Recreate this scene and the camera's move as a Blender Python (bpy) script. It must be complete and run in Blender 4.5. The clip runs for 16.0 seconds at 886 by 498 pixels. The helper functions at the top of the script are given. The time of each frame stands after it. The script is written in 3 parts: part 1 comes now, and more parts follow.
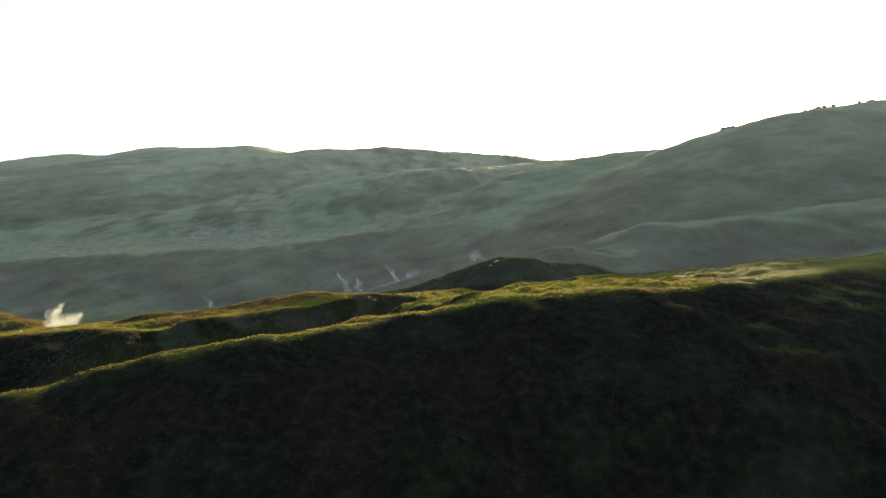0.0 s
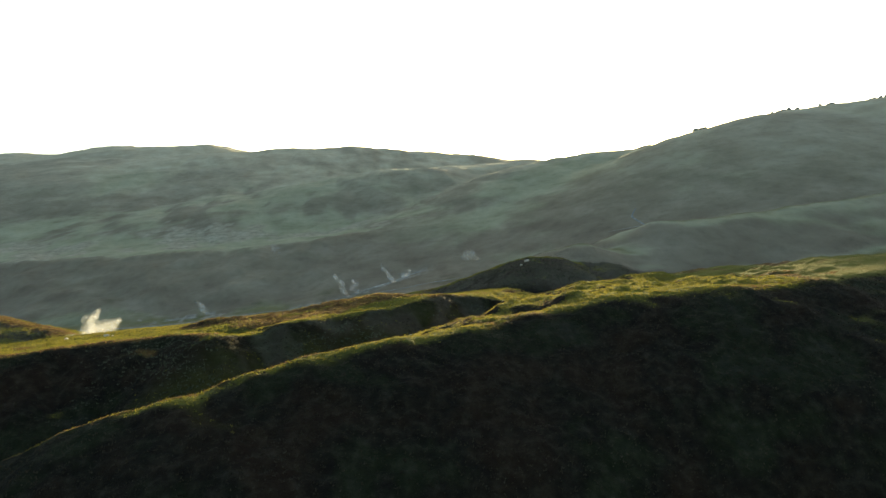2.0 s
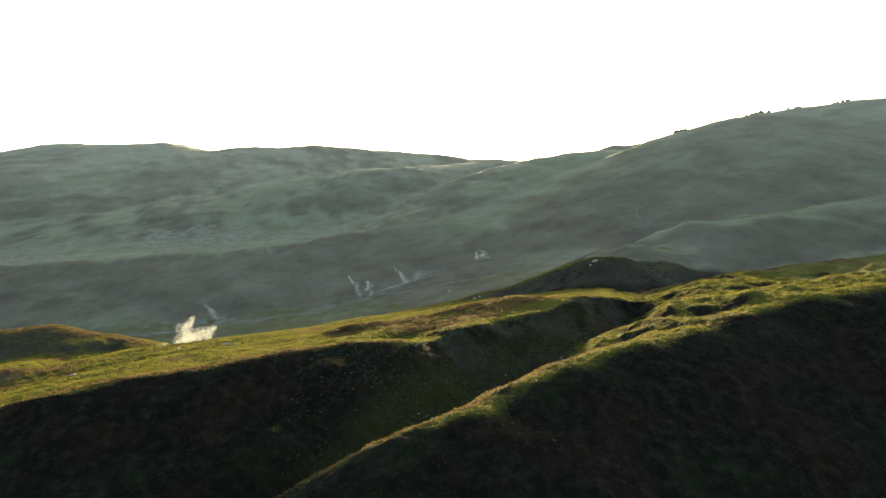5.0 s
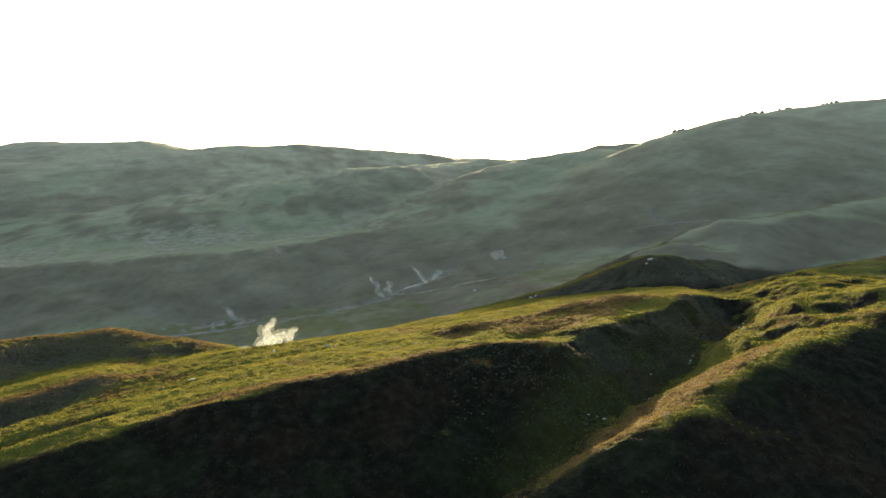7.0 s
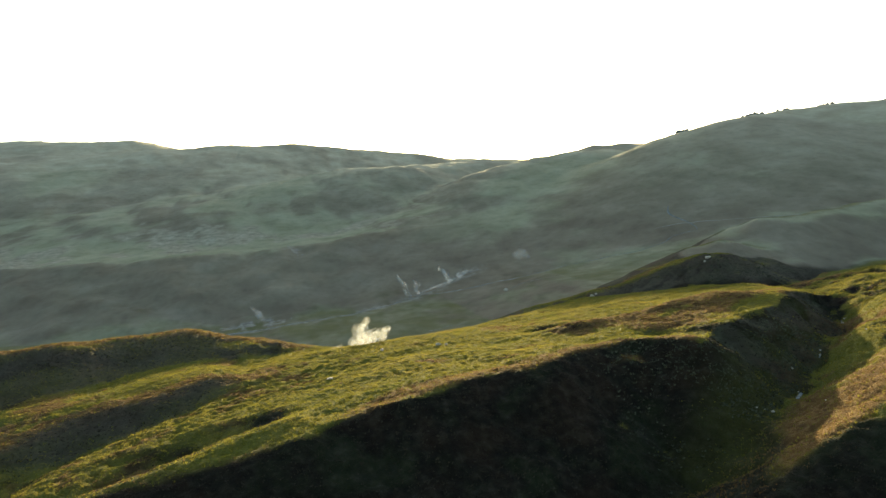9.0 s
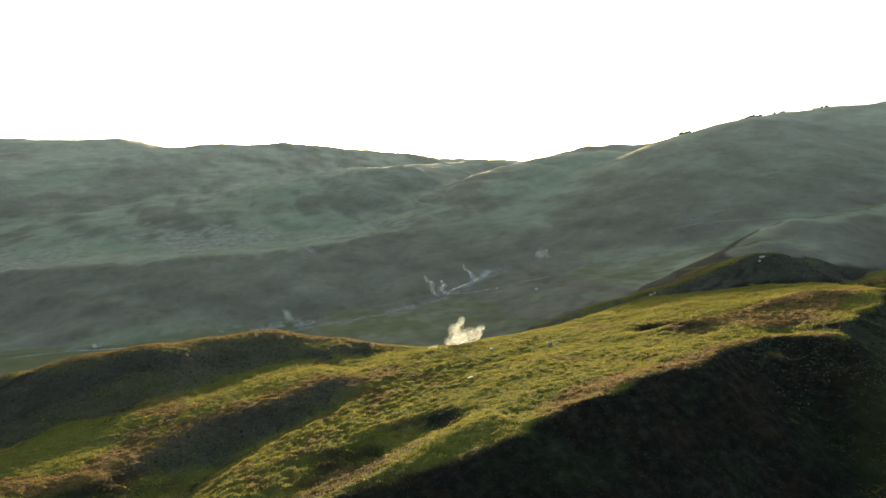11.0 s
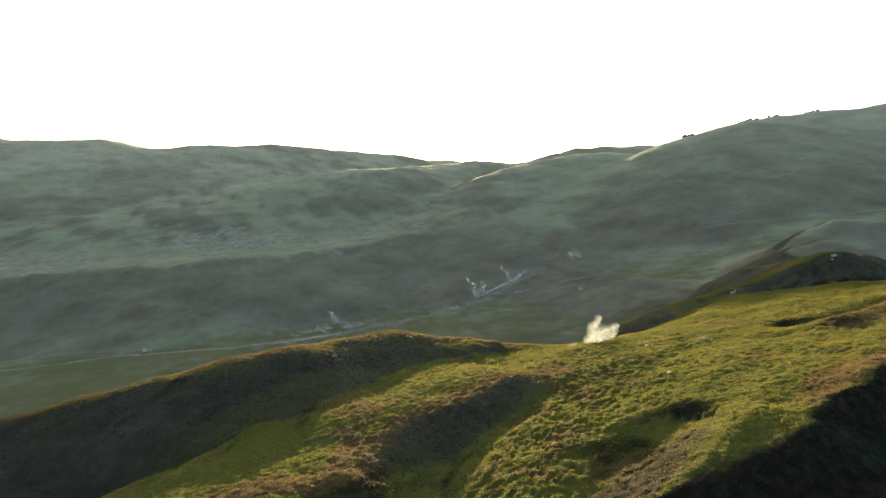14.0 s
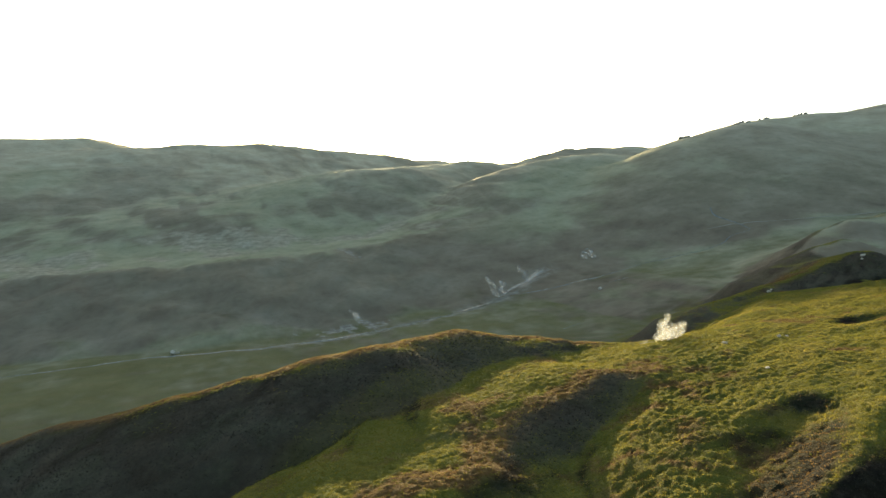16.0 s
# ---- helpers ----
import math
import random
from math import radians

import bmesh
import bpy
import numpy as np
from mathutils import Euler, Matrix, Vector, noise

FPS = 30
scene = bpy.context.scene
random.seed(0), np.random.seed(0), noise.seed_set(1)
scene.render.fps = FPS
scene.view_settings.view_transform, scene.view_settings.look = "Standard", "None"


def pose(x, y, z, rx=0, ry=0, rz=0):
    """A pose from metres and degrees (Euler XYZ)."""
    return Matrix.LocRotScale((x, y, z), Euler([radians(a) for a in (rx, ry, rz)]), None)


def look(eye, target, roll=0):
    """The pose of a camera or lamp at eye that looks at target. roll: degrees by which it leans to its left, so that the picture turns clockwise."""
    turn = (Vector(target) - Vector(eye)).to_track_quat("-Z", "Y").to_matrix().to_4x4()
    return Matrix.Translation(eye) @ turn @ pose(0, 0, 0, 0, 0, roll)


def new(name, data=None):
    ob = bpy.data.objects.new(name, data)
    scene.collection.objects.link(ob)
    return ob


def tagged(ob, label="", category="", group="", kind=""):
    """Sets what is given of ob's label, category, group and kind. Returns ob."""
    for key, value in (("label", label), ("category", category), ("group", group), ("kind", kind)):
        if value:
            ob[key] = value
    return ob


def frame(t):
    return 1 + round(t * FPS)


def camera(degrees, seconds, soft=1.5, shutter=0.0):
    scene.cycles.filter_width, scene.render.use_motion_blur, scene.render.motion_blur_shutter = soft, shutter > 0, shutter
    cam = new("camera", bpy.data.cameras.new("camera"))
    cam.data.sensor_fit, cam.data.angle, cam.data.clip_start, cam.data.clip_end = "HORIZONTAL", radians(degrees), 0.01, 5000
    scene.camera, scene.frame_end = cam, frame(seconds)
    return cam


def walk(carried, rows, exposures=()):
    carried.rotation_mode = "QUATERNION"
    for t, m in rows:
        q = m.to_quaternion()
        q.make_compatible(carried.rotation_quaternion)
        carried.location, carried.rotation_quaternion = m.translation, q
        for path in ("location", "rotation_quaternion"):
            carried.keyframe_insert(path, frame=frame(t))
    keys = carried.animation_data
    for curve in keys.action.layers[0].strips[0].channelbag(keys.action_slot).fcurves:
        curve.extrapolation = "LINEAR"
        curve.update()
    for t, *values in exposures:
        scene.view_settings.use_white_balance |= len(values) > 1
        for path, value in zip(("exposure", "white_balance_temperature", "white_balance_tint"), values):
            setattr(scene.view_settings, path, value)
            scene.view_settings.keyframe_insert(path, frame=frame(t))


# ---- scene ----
cam = camera(69.06, 16.0)
# seconds, place, yaw, pitch, roll
PATH = (
    (0, -0.00, 0.00, 60.00, -0.000, -0.008, 1.277),
    (0.5, -6.16, -0.04, 59.89, -0.999, 0.003, 1.148),
    (1, -12.38, -0.09, 59.81, -2.012, 0.013, 1.019),
    (1.5, -18.70, -0.24, 59.79, -3.056, 0.015, 0.890),
    (2, -25.14, -0.33, 59.81, -4.127, 0.020, 0.760),
    (2.5, -31.71, -0.26, 59.89, -5.282, 0.041, 0.622),
    (3, -38.41, 0.06, 59.98, -6.359, 0.059, 0.497),
    (3.5, -45.25, 0.85, 60.04, -7.148, 0.055, 0.409),
    (4, -52.18, 1.96, 60.09, -7.792, 0.041, 0.344),
    (4.5, -59.10, 3.24, 60.12, -8.449, 0.021, 0.287),
    (5, -66.04, 4.72, 60.13, -9.081, -0.005, 0.243),
    (5.5, -72.94, 6.30, 60.12, -9.728, -0.029, 0.195),
    (6, -79.76, 8.00, 60.10, -10.438, -0.049, 0.135),
    (6.5, -86.59, 9.69, 60.07, -11.115, -0.063, 0.072),
    (7, -93.50, 11.20, 60.04, -11.637, -0.063, 0.005),
    (7.5, -100.46, 12.59, 60.00, -12.070, -0.055, -0.064),
    (8, -107.39, 13.90, 59.94, -12.526, -0.049, -0.130),
    (8.5, -114.21, 15.09, 59.83, -13.050, -0.051, -0.195),
    (9, -121.08, 16.29, 59.74, -13.585, -0.054, -0.247),
    (9.5, -128.09, 17.69, 59.76, -14.120, -0.060, -0.264),
    (10, -135.20, 19.21, 59.83, -14.654, -0.068, -0.261),
    (10.5, -142.33, 20.75, 59.89, -15.180, -0.073, -0.261),
    (11, -149.49, 22.35, 59.94, -15.702, -0.078, -0.260),
    (11.5, -156.63, 23.95, 59.97, -16.202, -0.074, -0.276),
    (12, -163.71, 25.53, 59.93, -16.656, -0.052, -0.327),
    (12.5, -170.76, 27.10, 59.90, -17.111, -0.027, -0.390),
    (13, -177.80, 28.66, 59.92, -17.609, -0.017, -0.448),
    (13.5, -184.77, 30.19, 60.00, -18.138, -0.009, -0.510),
    (14, -191.62, 31.69, 60.16, -18.711, 0.010, -0.582),
    (14.5, -198.28, 33.13, 60.36, -19.300, 0.023, -0.644),
    (15, -204.60, 34.43, 60.56, -19.888, 0.020, -0.674),
    (15.5, -210.77, 35.71, 60.68, -20.412, 0.003, -0.699),
    (16, -216.86, 37.00, 60.73, -20.882, -0.024, -0.724),
)
walk(cam, [(t, pose(x, y, z, 90 + p, -r, w)) for t, x, y, z, w, p, r in PATH], [(0, 1.3, 6800, -3), (4, 1.42, 6800, -3), (16, 1.38, 6800, -3)])


# ---- sky and sun ----
SUN_AZ, SUN_EL = radians(15.7), radians(11.8)
world = bpy.data.worlds.new("sky")
scene.world = world
world.use_nodes = True
wn = world.node_tree
sky = wn.nodes.new("ShaderNodeTexSky")
sky.sky_type, sky.sun_disc = "NISHITA", False
sky.sun_elevation, sky.sun_rotation = SUN_EL, SUN_AZ
sky.air_density, sky.dust_density, sky.ozone_density = 1.0, 2.2, 1.0
wn.nodes["Background"].inputs["Strength"].default_value = 0.15
wn.links.new(sky.outputs["Color"], wn.nodes["Background"].inputs["Color"])
sun_data = bpy.data.lights.new("sun", "SUN")
sun_data.energy, sun_data.angle, sun_data.color = 5.0, radians(0.53), (1.0, 0.78, 0.46)
sun = new("sun", sun_data)
toward = Vector((math.sin(SUN_AZ) * math.cos(SUN_EL), math.cos(SUN_AZ) * math.cos(SUN_EL), math.sin(SUN_EL)))
sun.matrix_world = look(toward * 3000, (0, 0, 0))


# ---- shape of the land ----
def hash2(ix, iy, seed):
    h = (ix.astype(np.int64) * 374761393 + iy.astype(np.int64) * 668265263 + seed * 1442695041) & 0xFFFFFFFF
    h = ((h ^ (h >> 13)) * 1274126177) & 0xFFFFFFFF
    h = ((h ^ (h >> 16)) * 2246822519) & 0xFFFFFFFF
    return (h ^ (h >> 15)) & 0xFFFFFFFF


def noise2(x, y, size, seed=0):
    """Smooth gradient noise, about -1 to 1, with features of that size in metres."""
    u, v = x / size, y / size
    iu, iv = np.floor(u), np.floor(v)
    fu, fv = u - iu, v - iv
    su, sv = fu ** 3 * (fu * (fu * 6 - 15) + 10), fv ** 3 * (fv * (fv * 6 - 15) + 10)

    def corner(a, b):
        ang = hash2(iu + a, iv + b, seed) / 4294967296.0 * 6.2831853
        return np.cos(ang) * (fu - a) + np.sin(ang) * (fv - b)
    top = corner(0, 0) * (1 - su) + corner(1, 0) * su
    low = corner(0, 1) * (1 - su) + corner(1, 1) * su
    return (top * (1 - sv) + low * sv) * 1.5


def fbm(x, y, size, octaves=4, seed=0, gain=0.5):
    total, amp = 0 * x, 1.0
    for n in range(octaves):
        total = total + amp * noise2(x + 17.3 * n, y - 9.1 * n, size / 2 ** n, seed + n)
        amp *= gain
    return total


def smax(a, b, k):
    d = np.clip(0.5 + 0.5 * (a - b) / k, 0, 1)
    return b + (a - b) * d + k * d * (1 - d)


def smin(a, b, k):
    return -smax(-a, -b, k)


def step(a, b, v):
    t = np.clip((v - a) / (b - a), 0, 1)
    return t * t * (3 - 2 * t)


def ridge(x, y, pts, blunt=3.0, reach=1e9):
    """Height of a crest line of (x, y, z, near fall, far fall) and of its flanks. The near side lies to the right of the line's run."""
    top = np.full(x.shape, -1e4)
    for a, b in zip(pts[:-1], pts[1:]):
        dx, dy = b[0] - a[0], b[1] - a[1]
        t = np.clip(((x - a[0]) * dx + (y - a[1]) * dy) / (dx * dx + dy * dy), 0, 1)
        ox, oy = x - a[0] - t * dx, y - a[1] - t * dy
        d = np.sqrt(ox * ox + oy * oy)
        w = step(-0.9, 0.9, (dx * oy - dy * ox) / math.hypot(dx, dy) / (d + 1e-6))
        fall = (a[3] + t * (b[3] - a[3])) * (1 - w) + (a[4] + t * (b[4] - a[4])) * w
        h = a[2] + t * (b[2] - a[2]) - fall * (np.sqrt(d * d + blunt * blunt) - blunt) - 0.35 * np.clip(d - reach, 0, None) ** 1.2
        top = smax(top, h, 0.25 * blunt)
    return top


def line_distance(x, y, pts):
    best = np.full(x.shape, 1e18)
    for p, q in zip(pts[:-1], pts[1:]):
        dx, dy = q[0] - p[0], q[1] - p[1]
        t = np.clip(((x - p[0]) * dx + (y - p[1]) * dy) / (dx * dx + dy * dy), 0, 1)
        best = np.minimum(best, (x - p[0] - t * dx) ** 2 + (y - p[1] - t * dy) ** 2)
    return np.sqrt(best)


def outline(x, y, pts):
    """Signed distance to a closed outline, below zero inside."""
    best, inside = np.full(x.shape, 1e18), np.zeros(x.shape, bool)
    for a, b in zip(pts, pts[1:] + pts[:1]):
        dx, dy = b[0] - a[0], b[1] - a[1]
        t = np.clip(((x - a[0]) * dx + (y - a[1]) * dy) / (dx * dx + dy * dy), 0, 1)
        best = np.minimum(best, (x - a[0] - t * dx) ** 2 + (y - a[1] - t * dy) ** 2)
        cross = ((a[1] > y) != (b[1] > y)) & (x < dx * (y - a[1]) / (dy if abs(dy) > 1e-9 else 1e-9) + a[0])
        inside ^= cross
    return np.sqrt(best) * np.where(inside, -1, 1)


# crest lines run from left to right: x, y, z, fall towards the near side, fall towards the far side
FRONT_RIDGE = [(-80, 64, 24, .7, .8), (-73, 72, 30.5, .65, .8), (-67.4, 75, 35.2, .6, .75), (-60.3, 75.8, 38.5, .6, .72), (-56, 76.3, 40, .6, .7), (-50, 78, 41.8, .6, .65), (-43, 82, 43.7, .6, .6),
               (-36, 85.6, 44.9, .6, .55), (-24, 89.5, 47.1, .6, .52), (-13.6, 92.7, 48.5, .6, .38), (-3.7, 97, 49.8, .6, .22), (12, 102, 53, .6, .1), (30, 100, 54.5, .62, .06),
               (48, 106, 55.5, .5, .05), (89, 130, 60, .4, .05), (180, 160, 68, .35, .1), (320, 190, 80, .35, .15)]
SPUR = [(29, 101, 54, .8, .7), (36, 93, 51, .9, .7), (43, 85, 46.5, .9, .7), (52, 74, 39, .9, .7)]
FRONT_BACK = [(10, 128, 50.5, .3, .5), (20, 142, 52.3, .1, .4), (33, 156, 53.3, .1, .35), (70, 178, 55.5, .1, .3), (130, 205, 59, .1, .3), (240, 240, 68, .1, .3)]
MID_HILL = [(-34, 222, 41, .4, .4), (-12, 220, 46.5, .45, .45), (6, 214, 52.5, .55, .45), (19, 211.5, 57.6, .6, .4), (29, 212, 57.8, .6, .4), (50, 220, 50.5, .5, .4), (80, 235, 49.5, .4, .3), (140, 265, 58, .3, .3)]
MID_HILL_BACK = [(25, 244, 54, .4, .5), (35, 238, 60, .4, .5), (43, 235, 62.4, .45, .5), (53, 239, 60.5, .4, .5), (78, 252, 54, .3, .3)]
SIDE_HILL = [(64, 268, 63, .5, .9), (72, 264, 68.5, .5, .7), (82, 262, 72.2, .5, .6), (102, 264, 74, .5, .45), (150, 274, 81, .45, .4), (240, 292, 95, .4, .4)]
LEFT_CREST = [(-330, 225, 4, .35, .5), (-275, 215, 13, .4, .5), (-245, 208, 21, .45, .5), (-220, 198, 27.3, .45, .55), (-205, 195, 30.8, .45, .55), (-190, 191, 35, .45, .55),
              (-175, 192, 36.6, .42, .5), (-162, 200, 36.6, .4, .5), (-148, 205, 37.6, .35, .5), (-132, 198, 35.6, .3, .4), (-117, 187, 34.2, .3, .4)]
LEFT_MOUND = [(-200, 137, 14, .3, .25), (-188, 143, 18.6, .3, .25), (-179, 151, 21.8, .3, .25), (-170, 157, 24.6, .3, .25), (-158, 160, 28, .3, .25), (-148, 161, 30.8, .3, .25), (-137, 164, 32.8, .3, .2), (-124, 160, 34.2, .3, .15)]
LEFT_STEP = [(-206, 118, 15.5, .5, .08), (-196, 125, 20, .5, .08), (-187.5, 130, 23.6, .5, .1), (-175.6, 130, 26, .5, .1), (-170.5, 137, 26.6, .5, .1), (-161.5, 145, 28.4, .45, .08), (-148, 149, 31.1, .42, .1), (-136, 153.5, 33.6, .4, .1), (-126, 151, 34.7, .3, .1)]
BENCH = [(-176, 76), (-160, 84), (-147, 90), (-138, 91.5), (-130, 93), (-122.5, 94.5), (-115.5, 97.5), (-107, 100.5), (-96, 103.5), (-84, 107), (-75, 112), (-65, 114), (-56, 107), (-46, 115), (-36, 121), (-25, 125), (-9, 139),
         (2, 158), (8, 172), (4, 190), (-25, 211), (-45, 199), (-64, 185), (-78, 179), (-101, 174), (-117, 187), (-125, 172), (-124, 155), (-130, 145), (-139, 136), (-149, 130), (-155, 121), (-158, 110), (-168, 98)]
FAR_LEFT = [(-1500, 1500, 190, .36, .2), (-800, 1400, 243, .36, .2), (-560, 1350, 255, .36, .2), (-410, 1320, 256, .36, .2), (-330, 1400, 256, .36, .2), (-150, 1600, 262, .36, .2)]
FAR_RIDGE = [(-1100, 900, 120, .36, .2), (-722, 1050, 162, .36, .2), (-515, 1100, 193, .36, .2), (-337, 1150, 217, .36, .2), (-230, 1210, 240, .36, .2), (-132, 1240, 250, .36, .2),
             (40, 1270, 248, .36, .2), (132, 1300, 246, .36, .2), (256, 1350, 247, .36, .2), (400, 1450, 262, .36, .2), (700, 1600, 285, .36, .2), (1200, 1800, 330, .36, .2)]
SUN_HILL = [(-260, 690, 74, .47, .2), (-200, 705, 88, .47, .2), (-126, 740, 108, .47, .2), (-86, 760, 125, .47, .2), (-40, 780, 146, .47, .2), (2, 798, 158, .47, .2), (60, 850, 170, .47, .2), (160, 930, 188, .47, .2), (270, 1000, 198, .47, .2)]
RIGHT_SHOULDER = [(285, 1010, 196, .42, .42), (326, 1000, 214, .42, .42), (362, 975, 224, .42, .42), (403, 955, 226, .42, .42), (470, 930, 226, .42, .42), (600, 900, 240, .42, .42)]
# added rise, not a known crest, that keeps sun off the right hill's flank
RIGHT_SHADE_RISE = [(60, 660, 116, .4, .42), (110, 665, 138, .4, .42), (150, 670, 156, .4, .42), (215, 680, 168, .4, .42), (270, 690, 170, .4, .42)]
RIGHT_HILL = [(400, 900, 203, .4, .48), (330, 780, 179, .45, .48), (290, 690, 152, .48, .48), (262, 610, 148, .5, .48), (245, 557, 165, .5, .48), (290, 550, 179, .48, .48), (335, 570, 191, .46, .48), (385, 590, 201, .46, .48), (440, 580, 208, .45, .48),
              (520, 540, 217, .45, .48), (700, 480, 245, .42, .48), (1200, 400, 295, .4, .48)]


def past_river(x, y):
    """How far a place lies beyond the foot of the valley's far side."""
    return y - np.interp(x, [-600, -420, -230, -133, -36, 60, 200, 600], [480, 425, 372, 366, 394, 440, 520, 700]) - 8


def land(x, y):
    """Height of the ground, without its tussocks."""
    big = fbm(x, y, 160, 4, 3)
    mid = fbm(x, y, 34, 4, 11)
    xs = x + 7 * noise2(x, y, 60, 21)
    floor = np.interp(xs, [-1500, -500, -330, -230, -133, -36, 22, 130, 300, 700, 1500], [-12, -6, 0, 5, 13, 26, 43, 66, 92, 140, 200])
    near = np.interp(xs, [-300, -110, -60, -10, 60, 200, 500], [4, 10, 25, 38, 36, 42, 55])
    floor = floor + (2.2 + 5.2 * step(40, -20, x) * step(-420, -250, x)) * step(262, 392, y)
    far = step(180, 300, y)
    base = near * (1 - far) + floor * far
    base = base - 0.8 * np.clip(80 - y, 0, 70)
    beyond = np.clip(past_river(x, y) + 6 * mid, 0, None)
    leftness = step(120, -20, x)
    terrace = np.interp(beyond, [0, 18, 60, 112, 135, 290, 800], [0, 5, 20, 38.5, 41, 52, 110])
    base = base + leftness * terrace + (1 - leftness) * 0.10 * beyond
    z = base + 0.6 * mid
    for line, blunt in ((FAR_LEFT, 60), (FAR_RIDGE, 60), (SUN_HILL, 50), (RIGHT_SHOULDER, 25), (RIGHT_HILL, 34), (RIGHT_SHADE_RISE, 40)):
        z = smax(z, ridge(x, y, line, blunt), 12)
    distance = step(300, 800, y)
    z = z + distance * (4.5 * big + 1.0 * mid) * step(0, 60, beyond)
    near_mid = 1.1 * fbm(x, y, 22, 3, 31)
    z = smax(z, ridge(x, y, FRONT_RIDGE, 3.0, 22) + (0.7 - 0.35 * step(-30, 0, x)) * near_mid, 4)
    z = smax(z, ridge(x, y, SPUR, 1.5) + 0.4 * near_mid, 2)
    z = smax(z, ridge(x, y, FRONT_BACK, 6.0, 26) + 0.35 * near_mid, 4)
    z = smax(z, ridge(x, y, MID_HILL, 4.0, 26) + 0.5 * near_mid, 4)
    z = smax(z, ridge(x, y, MID_HILL_BACK, 4.0, 26) + 0.5 * near_mid, 3)
    z = smax(z, ridge(x, y, SIDE_HILL, 5.0, 60) + 0.8 * near_mid, 5)
    z = smax(z, ridge(x, y, LEFT_CREST, 6.0, 30) + 0.25 * near_mid, 4)
    z = smax(z, ridge(x, y, LEFT_MOUND, 3.5, 30) + 0.3 * near_mid, 4)
    z = smax(z, ridge(x, y, LEFT_STEP, 4.0, 30) + 0.3 * near_mid, 2)
    z = smax(z, 24 + 0.06 * (x + 140) + 0.4 * near_mid - 0.25 * np.clip(np.abs(y - 130 - 0.7 * (x + 143)) - 14, 0, None), 4)
    sd = outline(x, y, BENCH) + 1.6 * noise2(x, y, 11, 41) + 0.8 * noise2(x, y, 5, 42)
    swell = 0.75 * fbm(0.45 * x + 0.2 * y, y - 0.25 * x, 9, 3, 36) + 0.9 * noise2(0.5 * x, y - 0.3 * x, 21, 37)
    plane = 40.9 + 0.12 * (x + 96) - 0.055 * (y - 106)
    plane = smin(plane, 34.8 + 0.25 * (x + 124) - 0.03 * (y - 130) - 0.0012 * np.clip(-150 - x, 0, None) ** 2, 2.0) + 0.4 * near_mid + 0.45 * swell * step(-2, -9, sd)
    plane = plane - 1.5 * np.exp(-(line_distance(x, y, [(-156, 99), (-146, 104), (-138, 108.5), (-127, 113)]) / 4.5) ** 2) + 1.3 * np.exp(-(line_distance(x, y, [(-150, 91), (-140, 95.5), (-129, 100.5), (-121, 104)]) / 3.8) ** 2)
    plane = plane + 2.0 * np.exp(-((x + 26) / 15) ** 2 - ((y - 137) / 8) ** 2)
    plane = plane - 1.5 * np.exp(-(line_distance(x, y, [(-66, 150), (-56, 146), (-46, 149), (-30, 151)]) / 4.4) ** 2) + 1.1 * np.exp(-(line_distance(x, y, [(-64, 139), (-46, 140), (-30, 142)]) / 4.5) ** 2)
    bank = np.where(y < 125 + 0.25 * (x + 60), 0.78, 0.42)
    bank = bank + (0.4 - bank) * step(-112, -124, x) * step(102, 108, y)
    z = smax(z, plane - bank * (np.sqrt(np.clip(sd + 2, 0, None) ** 2 + 4) - 2), 2.5)
    z = z - 1.3 * np.exp(-(line_distance(x, y, [(-54, 121), (-49, 113), (-43, 103)]) / 4.5) ** 2)
    z = z - 1.0 * np.exp(-(line_distance(x, y, [(-66, 88), (-51, 98), (-41, 103.5), (-27, 113), (-4, 131)]) / 5.5) ** 2)
    steep = np.clip(step(0.5, 5, sd) * step(160, 60, sd) + step(100, 60, y), 0, 1) * step(1, 8, line_distance(x, y, FRONT_RIDGE)) * step(230, 200, y) * step(-150, -115, x)
    z = z + steep * (0.8 * fbm(x, 0.6 * y, 9, 3, 38) + 0.3 * noise2(x, y, 3.2, 39))
    return z


def graded(lo, hi, fine, fine_lo, fine_hi, grow):
    """Places of grid lines: even between fine_lo and fine_hi, wider and wider outside."""
    out = list(np.arange(fine_lo, fine_hi, fine))
    s, v = fine, out[-1]
    while v < hi:
        s *= grow
        v += s
        out.append(v)
    s, v = fine, fine_lo
    head = []
    while v > lo:
        s *= grow
        v -= s
        head.append(v)
    return np.array(head[::-1] + out)


# water lines in plan
RIVER = [(-520, 440), (-420, 402), (-350, 382), (-298, 370), (-270, 368), (-243, 374), (-210, 363), (-192, 358), (-173, 358), (-154, 358), (-139, 359), (-121, 360), (-101, 364), (-75, 369), (-55, 375), (-41, 384), (-18, 396), (-8, 401)]
BROOK = [(-40, 372), (-15, 364), (1, 360), (21, 364), (45, 362), (70, 352), (92, 351), (102, 357), (119, 355), (121, 369), (119, 387), (128, 402)]
RILL = [(-66, 291), (-61, 293), (-55, 294.5), (-47, 297), (-34, 314), (-14, 334), (-8, 338), (2, 345), (15, 341)]


